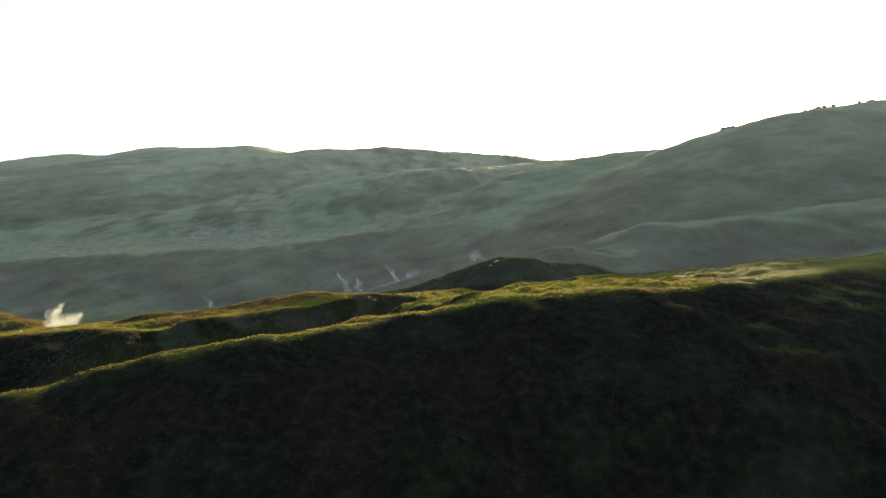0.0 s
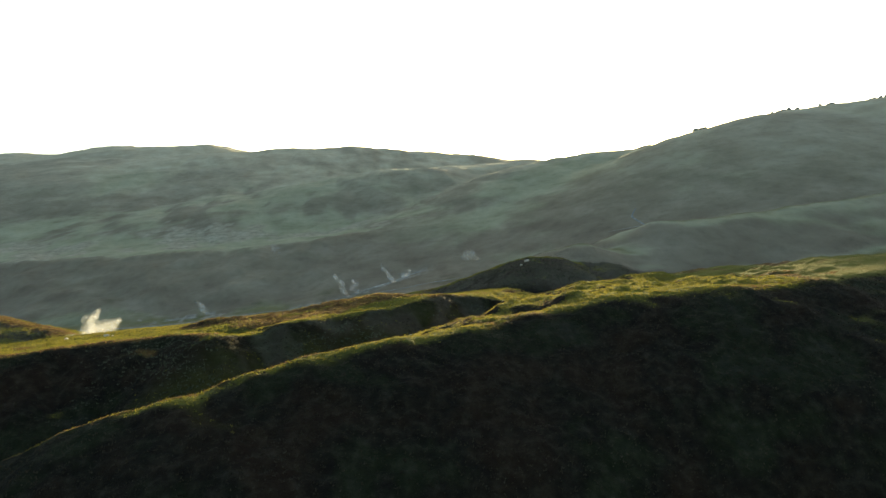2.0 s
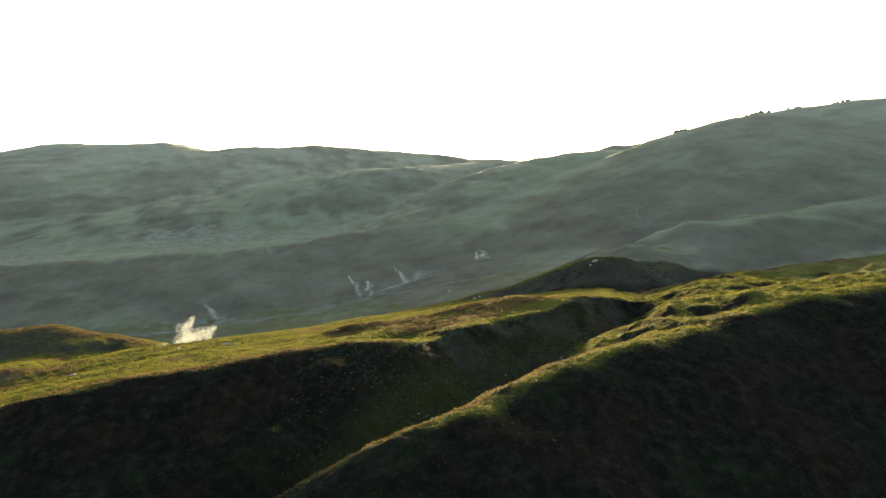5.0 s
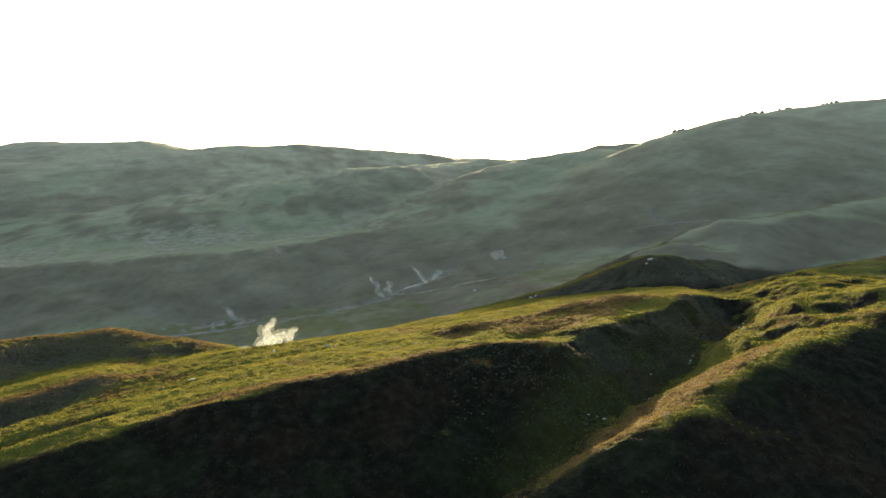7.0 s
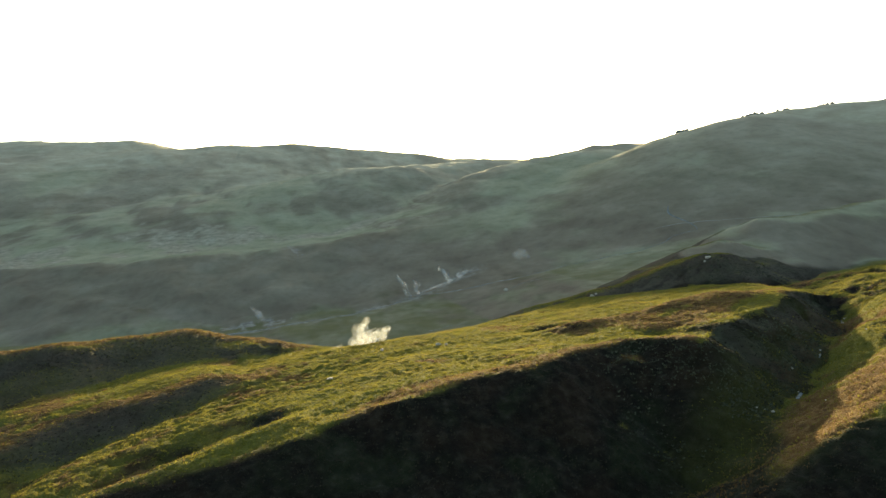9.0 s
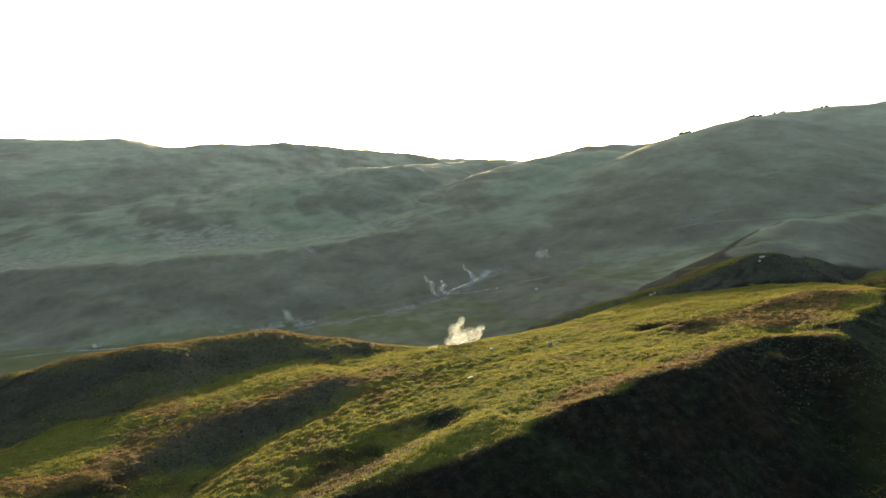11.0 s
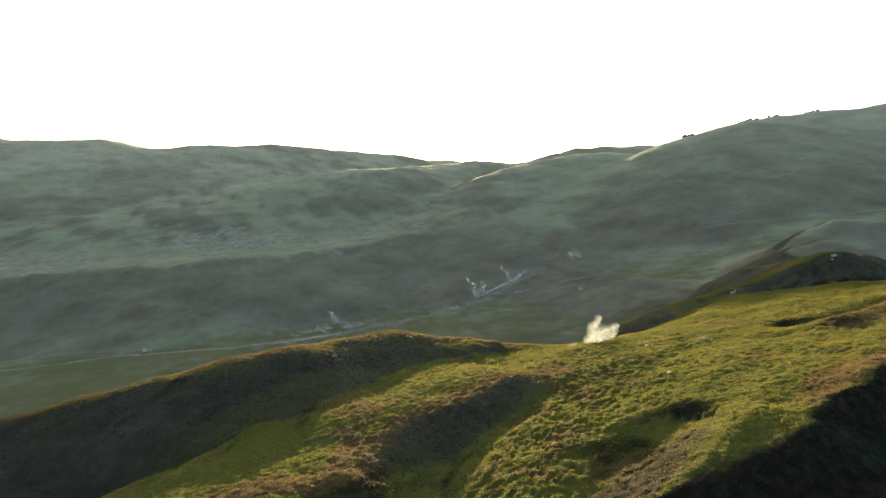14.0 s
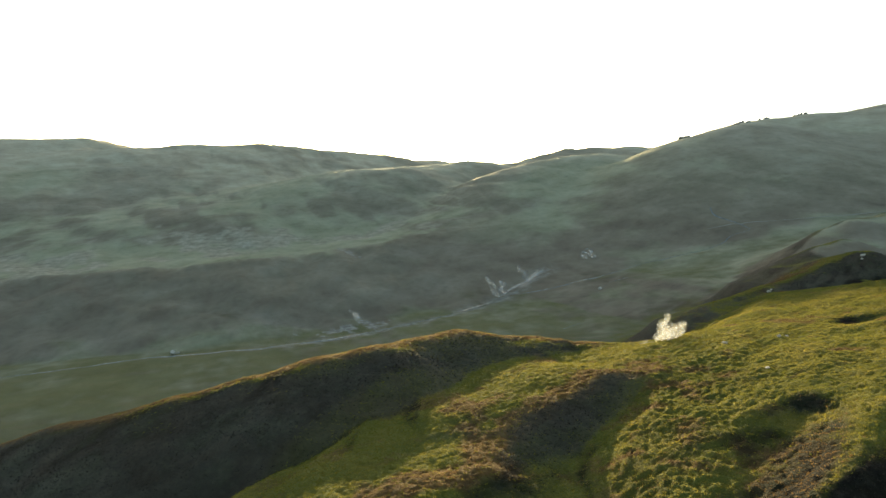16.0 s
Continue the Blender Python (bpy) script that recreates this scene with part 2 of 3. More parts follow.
def height(x, y):
    """The ground with its channels, gullies and rough lava."""
    x, y = np.asarray(x, float), np.asarray(y, float)
    z = land(x, y)
    wob = 2.5 * noise2(x, y, 14, 51)
    z = z - 1.1 * np.exp(-(line_distance(x, y + wob, RIVER) / 4.5) ** 2) - 0.8 * np.exp(-(line_distance(x, y + wob, BROOK) / 2.5) ** 2)
    z = z - 0.5 * np.exp(-(line_distance(x, y, RILL) / 2.0) ** 2)
    back = step(430, 620, y)
    z = z - back * 5.0 * np.clip(0.35 - np.abs(noise2(x + 0.35 * y, 0.35 * y, 70, 61)), 0, 1) - back * 3.0 * np.clip(0.3 - np.abs(noise2(x - 0.2 * y, 0.3 * y, 28, 62)), 0, 1)
    return z


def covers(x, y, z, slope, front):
    """Cover of the ground, 0 to 1: grass, dry heath, far moss paled for haze, rough lava, bare silt, brown slopes, high
    gravel paled for haze. Grass and heath also follow sun and shade. slope: rise per metre; front: rise per metre
    towards the far side.
    """
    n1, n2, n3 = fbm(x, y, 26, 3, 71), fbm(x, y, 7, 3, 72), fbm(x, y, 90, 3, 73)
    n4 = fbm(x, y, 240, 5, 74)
    # distance mask for far moss, whose paleness stands in for haze
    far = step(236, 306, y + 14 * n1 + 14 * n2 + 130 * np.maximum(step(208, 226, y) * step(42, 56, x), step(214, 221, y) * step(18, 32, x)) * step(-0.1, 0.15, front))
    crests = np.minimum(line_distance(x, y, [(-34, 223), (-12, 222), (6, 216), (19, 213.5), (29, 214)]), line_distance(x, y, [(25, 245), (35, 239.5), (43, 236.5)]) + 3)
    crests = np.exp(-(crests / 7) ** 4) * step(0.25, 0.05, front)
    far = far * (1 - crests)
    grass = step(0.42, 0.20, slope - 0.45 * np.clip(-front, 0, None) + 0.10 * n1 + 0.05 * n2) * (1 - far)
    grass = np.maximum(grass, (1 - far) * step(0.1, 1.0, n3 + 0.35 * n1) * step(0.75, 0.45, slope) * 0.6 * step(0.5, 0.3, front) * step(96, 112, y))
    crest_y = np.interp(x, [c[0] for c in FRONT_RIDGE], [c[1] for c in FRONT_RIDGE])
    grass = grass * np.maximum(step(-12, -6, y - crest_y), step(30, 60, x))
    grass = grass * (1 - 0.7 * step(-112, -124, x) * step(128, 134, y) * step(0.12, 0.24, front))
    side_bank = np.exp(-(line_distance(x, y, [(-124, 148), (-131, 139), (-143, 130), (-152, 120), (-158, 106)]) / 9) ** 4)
    # lighter grass taken off the front ridge's low tail to imitate its shadow
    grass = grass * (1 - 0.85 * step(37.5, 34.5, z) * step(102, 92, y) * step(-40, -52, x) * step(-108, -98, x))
    grass = np.maximum(grass, side_bank * np.clip(0.85 + 0.3 * n2, 0, 1))
    grass = np.maximum(grass, 0.3 * step(0.2, 0.9, np.exp(-(line_distance(x, y, [(-205, 154), (-176, 171), (-148, 179), (-122, 176)]) / 7) ** 2) + 0.2 * n1))
    valley = 0.75 * far * step(0.36, 0.06, slope + 0.08 * n1 + 0.05 * n2) * step(80, -20, y - 390 + 35 * n1 + 12 * n2)
    dry = step(0.3, 0.8, n1 + 0.5 * n2 + 0.25 * n3)
    grass = np.maximum(grass, 0.3 * np.exp(-(line_distance(x, y + 3 * n2, [(-66, 88), (-52, 98), (-28, 114), (-10, 127)]) / 6) ** 2))
    # sun-facing slopes get lighter grass and heath colours, their shaded foot does not
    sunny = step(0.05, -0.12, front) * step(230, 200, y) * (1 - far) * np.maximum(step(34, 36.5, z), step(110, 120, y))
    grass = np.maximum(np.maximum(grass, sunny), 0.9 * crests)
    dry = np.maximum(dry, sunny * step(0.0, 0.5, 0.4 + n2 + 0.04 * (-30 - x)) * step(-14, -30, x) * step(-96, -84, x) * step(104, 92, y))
    for crest, reach in ((LEFT_CREST, 5), ([(-50, 128), (-28, 138), (-10, 150)], 6), (LEFT_STEP[1:], 5), ([(-112, 103), (-97, 108), (-74, 114), (-58, 111)], 4), ([(-62, 138), (-46, 139), (-30, 141)], 7)):
        dry = np.maximum(dry, step(0.2, 0.7, np.exp(-(line_distance(x, y, crest) / reach) ** 2) + 0.5 * n2))
    dry = np.maximum(dry, side_bank * step(-0.1, 0.5, n2 + 0.4 * n1) * step(104, 112, y))
    dry = dry * (1 - 0.85 * np.exp(-(line_distance(x, y, [(-156, 90), (-140, 95), (-129, 100.5), (-118, 104)]) / 6.5) ** 4))
    dry = dry * (1 - 0.6 * far) * (1 - 0.7 * np.exp(-(line_distance(x, y, [(-205, 152), (-176, 170), (-148, 178)]) / 8) ** 2))
    side = past_river(x, y) + 10 * n1 + 5 * n2
    lava = far * step(0.0, 0.4, 0.7 * n3 + 0.6 * n1 + 0.3 - np.abs(past_river(x, y) - 175) / 110) * step(60, -90, x) * step(104, 124, side)
    silt = np.exp(-(line_distance(x, y + 3 + 3 * n2, RIVER) / (6.0 + 2 * n1)) ** 2) * step(-210, -160, x) * np.clip(0.65 + 0.9 * n2, 0, 1)
    silt = np.maximum(silt, step(0.1, 0.5, n2 + 0.9 - np.hypot((x + 140) / 22, (y - 374) / 9)))
    silt = np.maximum(silt, step(0.3, 0.8, n2 + 0.9 - np.hypot((x + 102) / 6.5, (y - 173.5) / 2.2)))
    silt = np.maximum(silt, 0.7 * step(0.2, 0.7, n2 + 0.8 - np.hypot((x + 117 + 0.4 * (y - 492)) / 7, (y - 492) / 22)))
    pale = 0.45 * step(0.0, 0.6, n2 + 0.4 * n1 + 0.2) * np.exp(-(line_distance(x, y, [(-48, 110), (-25, 122), (-3, 136)]) / 8) ** 2) * step(0.15, 0.35, front)
    # reddish-brown mid-hill face, its tone lifted to stand in for haze
    ruddy = step(14, 6, line_distance(x, y, [(-34, 216), (-8, 210), (22, 202), (44, 208)])) * step(0.2, 0.4, front)
    # left slopes' faces paled in colour as if veiled by haze
    veiled_face = step(-118, -128, x) * step(128, 136, y) * step(228, 212, y) * step(0.1, 0.25, front)
    pale = np.maximum(np.maximum(0.4 * pale, 0.33 * ruddy), veiled_face * np.clip(0.21 + 0.07 * n2, 0, 0.4))
    # heather paled with distance to lead into the hazy far tones
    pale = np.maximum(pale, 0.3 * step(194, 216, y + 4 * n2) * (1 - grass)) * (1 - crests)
    brown = np.maximum(step(-0.1, 0.5, 0.7 * n4 + 0.35 * n3 + 2.8 * (slope - 0.26) + 0.25 * n1), np.maximum(ruddy, veiled_face))
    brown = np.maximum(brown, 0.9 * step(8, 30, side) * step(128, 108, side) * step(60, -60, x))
    # no brown on the left back ridge: its paler tone mimics haze
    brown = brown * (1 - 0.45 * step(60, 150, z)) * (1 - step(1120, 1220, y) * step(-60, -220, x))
    # higher ground made paler, standing in for haze and glare
    hazy_upland = step(70, 190, z + 60 * n4 + 20 * n3)
    return np.maximum(grass, valley), dry, np.maximum(far * (1 - valley), pale), lava, np.clip(silt, 0, 1), brown, hazy_upland


def tussocks(x, y, amount):
    """Rounded grass hummocks with narrow gaps between them."""
    wx, wy = x + 0.7 * noise2(x, y, 4, 81), y + 0.7 * noise2(x, y, 4, 82)
    lump = 1 - np.abs(noise2(0.75 * wx, wy, 1.35, 83)) * 1.7
    fine = 1 - np.abs(noise2(wx, wy, 3.1, 84)) * 1.7
    return amount * (0.38 * lump + 0.24 * fine - 0.35)


# ---- materials ----
def nodes_of(name):
    m = bpy.data.materials.new(name)
    m.use_nodes = True
    return m, m.node_tree, m.node_tree.nodes["Principled BSDF"]


def noise_node(tree, scale, detail=4.0, rough=0.55, stretch=None):
    tex = tree.nodes.new("ShaderNodeTexNoise")
    tex.inputs["Scale"].default_value, tex.inputs["Detail"].default_value, tex.inputs["Roughness"].default_value = scale, detail, rough
    geo = tree.nodes.new("ShaderNodeTexCoord")
    out = geo.outputs["Object"]
    if stretch:
        mp = tree.nodes.new("ShaderNodeMapping")
        mp.inputs["Scale"].default_value = stretch
        tree.links.new(out, mp.inputs["Vector"])
        out = mp.outputs["Vector"]
    tree.links.new(out, tex.inputs["Vector"])
    return tex.outputs["Fac"]


def ramp(tree, fac, stops):
    r = tree.nodes.new("ShaderNodeValToRGB")
    els = r.color_ramp.elements
    while len(els) < len(stops):
        els.new(0.5)
    for e, (pos, col) in zip(els, stops):
        e.position, e.color = pos, (*col, 1)
    tree.links.new(fac, r.inputs["Fac"])
    return r.outputs["Color"]


def mix(tree, fac, one, two, kind="MIX"):
    m = tree.nodes.new("ShaderNodeMix")
    m.data_type, m.blend_type = "RGBA", kind
    for sock, v in ((m.inputs[0], fac), (m.inputs[6], one), (m.inputs[7], two)):
        if isinstance(v, (int, float)):
            sock.default_value = v
        elif isinstance(v, tuple):
            sock.default_value = (*v, 1)
        else:
            tree.links.new(v, sock)
    return m.outputs[2]


def attribute(tree, name):
    n = tree.nodes.new("ShaderNodeAttribute")
    n.attribute_name = name
    return n.outputs["Fac"]


def bump(tree, shader, height_out, strength, distance):
    b = tree.nodes.new("ShaderNodeBump")
    b.inputs["Strength"].default_value, b.inputs["Distance"].default_value = strength, distance
    tree.links.new(height_out, b.inputs["Height"])
    tree.links.new(b.outputs["Normal"], shader.inputs["Normal"])
    return b


def hillside():
    m, t, p = nodes_of("hillside")
    p.inputs["Roughness"].default_value, p.inputs["Specular IOR Level"].default_value = 1.0, 0.08
    wide, fine, grain = noise_node(t, 0.09, 5), noise_node(t, 0.7, 5), noise_node(t, 3.5, 4)
    # heather colours, darkened beyond real heather to deepen the slopes' shade
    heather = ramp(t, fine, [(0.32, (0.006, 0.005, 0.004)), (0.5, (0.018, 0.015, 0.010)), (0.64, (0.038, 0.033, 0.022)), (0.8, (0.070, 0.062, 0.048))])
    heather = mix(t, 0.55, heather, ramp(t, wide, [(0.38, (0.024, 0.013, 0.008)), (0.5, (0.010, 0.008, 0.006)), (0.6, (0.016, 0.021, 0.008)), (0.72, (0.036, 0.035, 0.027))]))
    grass = ramp(t, wide, [(0.3, (0.066, 0.082, 0.010)), (0.5, (0.122, 0.116, 0.017)), (0.7, (0.180, 0.134, 0.028))])
    grass = mix(t, 0.55, grass, ramp(t, grain, [(0.3, (0.056, 0.064, 0.013)), (0.7, (0.160, 0.134, 0.038))]))
    heath = ramp(t, fine, [(0.3, (0.066, 0.038, 0.015)), (0.55, (0.125, 0.072, 0.025)), (0.75, (0.175, 0.116, 0.040))])
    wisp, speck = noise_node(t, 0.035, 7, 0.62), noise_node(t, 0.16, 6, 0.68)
    # far-hill tones raised well above real moss and gravel to stand in for haze
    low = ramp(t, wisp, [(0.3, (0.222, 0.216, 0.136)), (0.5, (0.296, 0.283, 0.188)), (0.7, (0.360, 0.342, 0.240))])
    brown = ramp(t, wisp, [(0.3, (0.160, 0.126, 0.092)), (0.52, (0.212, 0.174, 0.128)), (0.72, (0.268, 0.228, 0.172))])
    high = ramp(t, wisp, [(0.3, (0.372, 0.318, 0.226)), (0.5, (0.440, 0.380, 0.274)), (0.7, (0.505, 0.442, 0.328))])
    moss = mix(t, attribute(t, "hazy_upland"), mix(t, attribute(t, "brown"), low, brown), mix(t, attribute(t, "brown"), high, brown))
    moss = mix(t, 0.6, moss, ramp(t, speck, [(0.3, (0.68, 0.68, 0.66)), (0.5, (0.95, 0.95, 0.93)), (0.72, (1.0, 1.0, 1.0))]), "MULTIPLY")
    rock = ramp(t, noise_node(t, 0.16, 7, 0.72), [(0.36, (0.225, 0.195, 0.140)), (0.5, (0.300, 0.265, 0.195)), (0.66, (0.400, 0.360, 0.280))])
    silt = ramp(t, noise_node(t, 0.4, 5), [(0.35, (0.170, 0.150, 0.125)), (0.65, (0.330, 0.310, 0.270))])
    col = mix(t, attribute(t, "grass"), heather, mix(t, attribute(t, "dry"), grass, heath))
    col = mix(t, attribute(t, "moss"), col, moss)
    col = mix(t, attribute(t, "lava"), col, rock)
    col = mix(t, attribute(t, "silt"), col, silt)
    t.links.new(col, p.inputs["Base Color"])
    add = t.nodes.new("ShaderNodeMath")
    add.operation = "ADD"
    t.links.new(fine, add.inputs[0])
    t.links.new(grain, add.inputs[1])
    bump(t, p, add.outputs[0], 0.9, 0.5)
    return m


def blade(name, low, high, glow):
    """Thin leaves that let some of the light through."""
    m, t, p = nodes_of(name)
    t.nodes.remove(p)
    geo = t.nodes.new("ShaderNodeNewGeometry")
    col = ramp(t, geo.outputs["Random Per Island"], [(0.0, low), (1.0, high)])
    col = mix(t, 0.5, col, ramp(t, noise_node(t, 0.12, 4), [(0.35, low), (0.65, high)]))
    d, tr, ms = t.nodes.new("ShaderNodeBsdfDiffuse"), t.nodes.new("ShaderNodeBsdfTranslucent"), t.nodes.new("ShaderNodeMixShader")
    ms.inputs[0].default_value = glow
    for n in (d, tr):
        t.links.new(col, n.inputs["Color"])
    t.links.new(d.outputs[0], ms.inputs[1])
    t.links.new(tr.outputs[0], ms.inputs[2])
    t.links.new(ms.outputs[0], t.nodes["Material Output"].inputs["Surface"])
    return m


def stone(name, dark, light):
    m, t, p = nodes_of(name)
    p.inputs["Roughness"].default_value = 0.9
    f = noise_node(t, 1.8, 7, 0.65)
    t.links.new(ramp(t, f, [(0.3, dark), (0.7, light)]), p.inputs["Base Color"])
    bump(t, p, f, 0.8, 0.12)
    return m


def water():
    m, t, p = nodes_of("river_water")
    p.inputs["Roughness"].default_value, p.inputs["IOR"].default_value = 0.55, 1.33
    t.links.new(ramp(t, noise_node(t, 0.5, 5, 0.6), [(0.4, (0.09, 0.10, 0.10)), (0.58, (0.20, 0.21, 0.20)), (0.75, (0.40, 0.41, 0.39))]), p.inputs["Base Color"])
    p.inputs["Specular IOR Level"].default_value = 0.25
    bump(t, p, noise_node(t, 1.5, 4), 0.5, 0.1)
    return m


def steam_material(name, thin, thick, size):
    m, t, p = nodes_of(name)
    t.nodes.remove(p)
    d, tr = t.nodes.new("ShaderNodeBsdfDiffuse"), t.nodes.new("ShaderNodeBsdfTranslucent")
    clear, body, whole = t.nodes.new("ShaderNodeBsdfTransparent"), t.nodes.new("ShaderNodeMixShader"), t.nodes.new("ShaderNodeMixShader")
    for n in (d, tr):
        n.inputs["Color"].default_value = (0.82, 0.81, 0.80, 1)
    body.inputs[0].default_value = 0.6
    t.links.new(d.outputs[0], body.inputs[1])
    t.links.new(tr.outputs[0], body.inputs[2])
    t.links.new(ramp(t, noise_node(t, size, 5, 0.6), [(0.36, (thin,) * 3), (0.66, (thick,) * 3)]), whole.inputs[0])
    t.links.new(clear.outputs[0], whole.inputs[1])
    t.links.new(body.outputs[0], whole.inputs[2])
    t.links.new(whole.outputs[0], t.nodes["Material Output"].inputs["Surface"])
    return m


M_HILL = hillside()
M_BLADE = blade("grass_blade", (0.094, 0.106, 0.016), (0.258, 0.204, 0.046), 0.6)
M_HEATH = blade("heath_twig", (0.105, 0.062, 0.028), (0.250, 0.162, 0.072), 0.5)
M_SHADE_HEATHER = blade("shade_heather_twig", (0.018, 0.015, 0.011), (0.068, 0.058, 0.042), 0.15)
M_MOSS = blade("moss_leaf", (0.040, 0.042, 0.026), (0.125, 0.127, 0.088), 0.2)
M_PALE = stone("pale_stone", (0.27, 0.235, 0.19), (0.52, 0.465, 0.39))
M_CRAG = stone("crag_rock", (0.07, 0.068, 0.062), (0.22, 0.21, 0.19))
M_PATH = stone("trodden_gravel", (0.16, 0.14, 0.11), (0.34, 0.31, 0.26))
M_WATER = water()
M_STEAM = steam_material("steam", 0.03, 0.32, 1.2)
M_WISP = steam_material("steam_wisp", 0.0, 0.15, 0.8)
M_FAINT = steam_material("faint_steam", 0.0, 0.30, 0.45)


# ---- the ground ----
def sheet(name, verts, faces, material, smooth=True):
    """A mesh from arrays of places and of faces with equal numbers of corners."""
    verts, faces = np.asarray(verts, np.float32), np.asarray(faces, np.int32)
    me = bpy.data.meshes.new(name)
    me.vertices.add(len(verts))
    me.vertices.foreach_set("co", verts.ravel())
    me.loops.add(faces.size)
    me.loops.foreach_set("vertex_index", faces.ravel())
    me.polygons.add(len(faces))
    me.polygons.foreach_set("loop_start", np.arange(0, faces.size, faces.shape[1], dtype=np.int32))
    me.polygons.foreach_set("use_smooth", np.full(len(faces), smooth))
    me.update(calc_edges=True)
    me.materials.append(material)
    return me


gx = graded(-1700, 1900, 0.42, -205, 30, 1.02)
gy = graded(-700, 2900, 0.42, 64, 208, 1.015)
X, Y = np.meshgrid(gx, gy)
Z = height(X, Y)
SY, SX = np.gradient(Z, gy, gx)
for _ in range(10):
    for S in (SX, SY):
        S[1:-1, 1:-1] = (S[1:-1, 1:-1] * 2 + S[:-2, 1:-1] + S[2:, 1:-1] + S[1:-1, :-2] + S[1:-1, 2:]) / 6
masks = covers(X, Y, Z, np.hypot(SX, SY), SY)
spacing = np.maximum(np.gradient(gx)[None, :], np.gradient(gy)[:, None])
rough = np.exp(-(line_distance(X, Y, [(-117, 143), (-130, 134), (-144, 124), (-153, 114)]) / 13) ** 2)
Z = Z + tussocks(X, Y, (0.66 + 0.7 * rough + 0.15 * (1 - masks[0])) * step(1.5, 0.7, spacing) * step(300, 240, Y))
nx, ny = len(gx), len(gy)
idx = np.arange(nx * ny).reshape(ny, nx)
quads = np.stack([idx[:-1, :-1], idx[:-1, 1:], idx[1:, 1:], idx[1:, :-1]], -1).reshape(-1, 4)
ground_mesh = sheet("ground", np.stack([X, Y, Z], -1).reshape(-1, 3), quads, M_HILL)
for key, values in zip(("grass", "dry", "moss", "lava", "silt", "brown", "hazy_upland"), masks):
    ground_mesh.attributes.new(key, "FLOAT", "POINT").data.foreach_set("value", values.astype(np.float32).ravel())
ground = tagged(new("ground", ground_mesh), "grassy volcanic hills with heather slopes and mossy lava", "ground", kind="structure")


def stream(name, pts, wide, seed, label):
    """Water along a line, laid into its channel."""
    rng = np.random.default_rng(seed)
    line = []
    for p, q in zip(pts[:-1], pts[1:]):
        n = max(2, int(math.hypot(q[0] - p[0], q[1] - p[1]) / 2.5))
        line += [(p[0] + (q[0] - p[0]) * k / n, p[1] + (q[1] - p[1]) * k / n) for k in range(n)]
    line = np.array(line)
    line[:, 1] -= 2.5 * noise2(line[:, 0], line[:, 1], 14, 51) if seed < 3 else 0
    for _ in range(3):
        line[1:-1] = (line[:-2] + 2 * line[1:-1] + line[2:]) / 4
    run = np.gradient(line, axis=0)
    run /= np.hypot(run[:, 0], run[:, 1])[:, None]
    side = np.stack([-run[:, 1], run[:, 0]], 1)
    w = wide * np.clip(0.75 + 1.3 * noise2(line[:, 0], line[:, 1], 22, 52) + 0.5 * (rng.random(len(line)) - 0.5), 0.12, 1.7)
    w = np.convolve(np.pad(w, 2, "edge"), np.ones(5) / 5, "valid")
    rows = []
    for k in np.linspace(-1, 1, 5):
        p = line + side * (w * k)[:, None]
        rows.append(np.column_stack([p, height(p[:, 0], p[:, 1]) + 0.32 - 0.12 * abs(k)]))
    v = np.stack(rows, 1)
    ids = np.arange(len(line) * 5).reshape(-1, 5)
    f = np.stack([ids[:-1, :-1], ids[1:, :-1], ids[1:, 1:], ids[:-1, 1:]], -1).reshape(-1, 4)
    return tagged(new(name, sheet(name, v.reshape(-1, 3), f[:, ::-1], M_WATER)), label, "water", kind="structure")


stream("water_river", RIVER, 1.0, 1, "pale hot river winding along the valley floor")
stream("water_side_channel", [(x + 2, y - 5.5 - 2 * (k % 2)) for k, (x, y) in enumerate(RIVER[8:16])], 0.5, 7, "thin side channel of the river between silt bars")
stream("water_brook", BROOK, 0.4, 2, "narrow grey brook in a green valley")
stream("water_rill", RILL[1:4], 0.55, 3, "thin rill running down a grassy slope")
stream("water_upper_rill", RILL[6:], 0.35, 4, "short pale rill on a valley slope")
for cascade in ([(-45.5, 99.5), (-43, 101.4), (-41, 103)], [(-29.5, 111.6), (-27.2, 113.4)], [(-7.4, 128.8), (-4, 131.8)]):
    stream("water_cascade", cascade, 0.17, 5, "small white cascade in a shaded gully")


def footpath(pts, wide, label):
    ob = stream("path", pts, wide, 6, label)
    ob.data.materials[0] = M_PATH
    return tagged(ob, label, "path")


footpath([(100, 375), (119, 368), (135, 356), (150, 347), (176, 333), (205, 322), (219, 314), (260, 300)], 0.5, "narrow pale trail trodden along a hillside")


# ---- grass and heather ----
def from_grid(values, x, y):
    """Values of the ground's grid at places between its lines."""
    i, j = np.clip(np.searchsorted(gx, x) - 1, 0, nx - 2), np.clip(np.searchsorted(gy, y) - 1, 0, ny - 2)
    u, v = (x - gx[i]) / (gx[i + 1] - gx[i]), (y - gy[j]) / (gy[j + 1] - gy[j])
    return (values[j, i] * (1 - u) + values[j, i + 1] * u) * (1 - v) + (values[j + 1, i] * (1 - u) + values[j + 1, i + 1] * u) * v


def at(x, y):
    return float(from_grid(Z, np.array([float(x)]), np.array([float(y)]))[0])


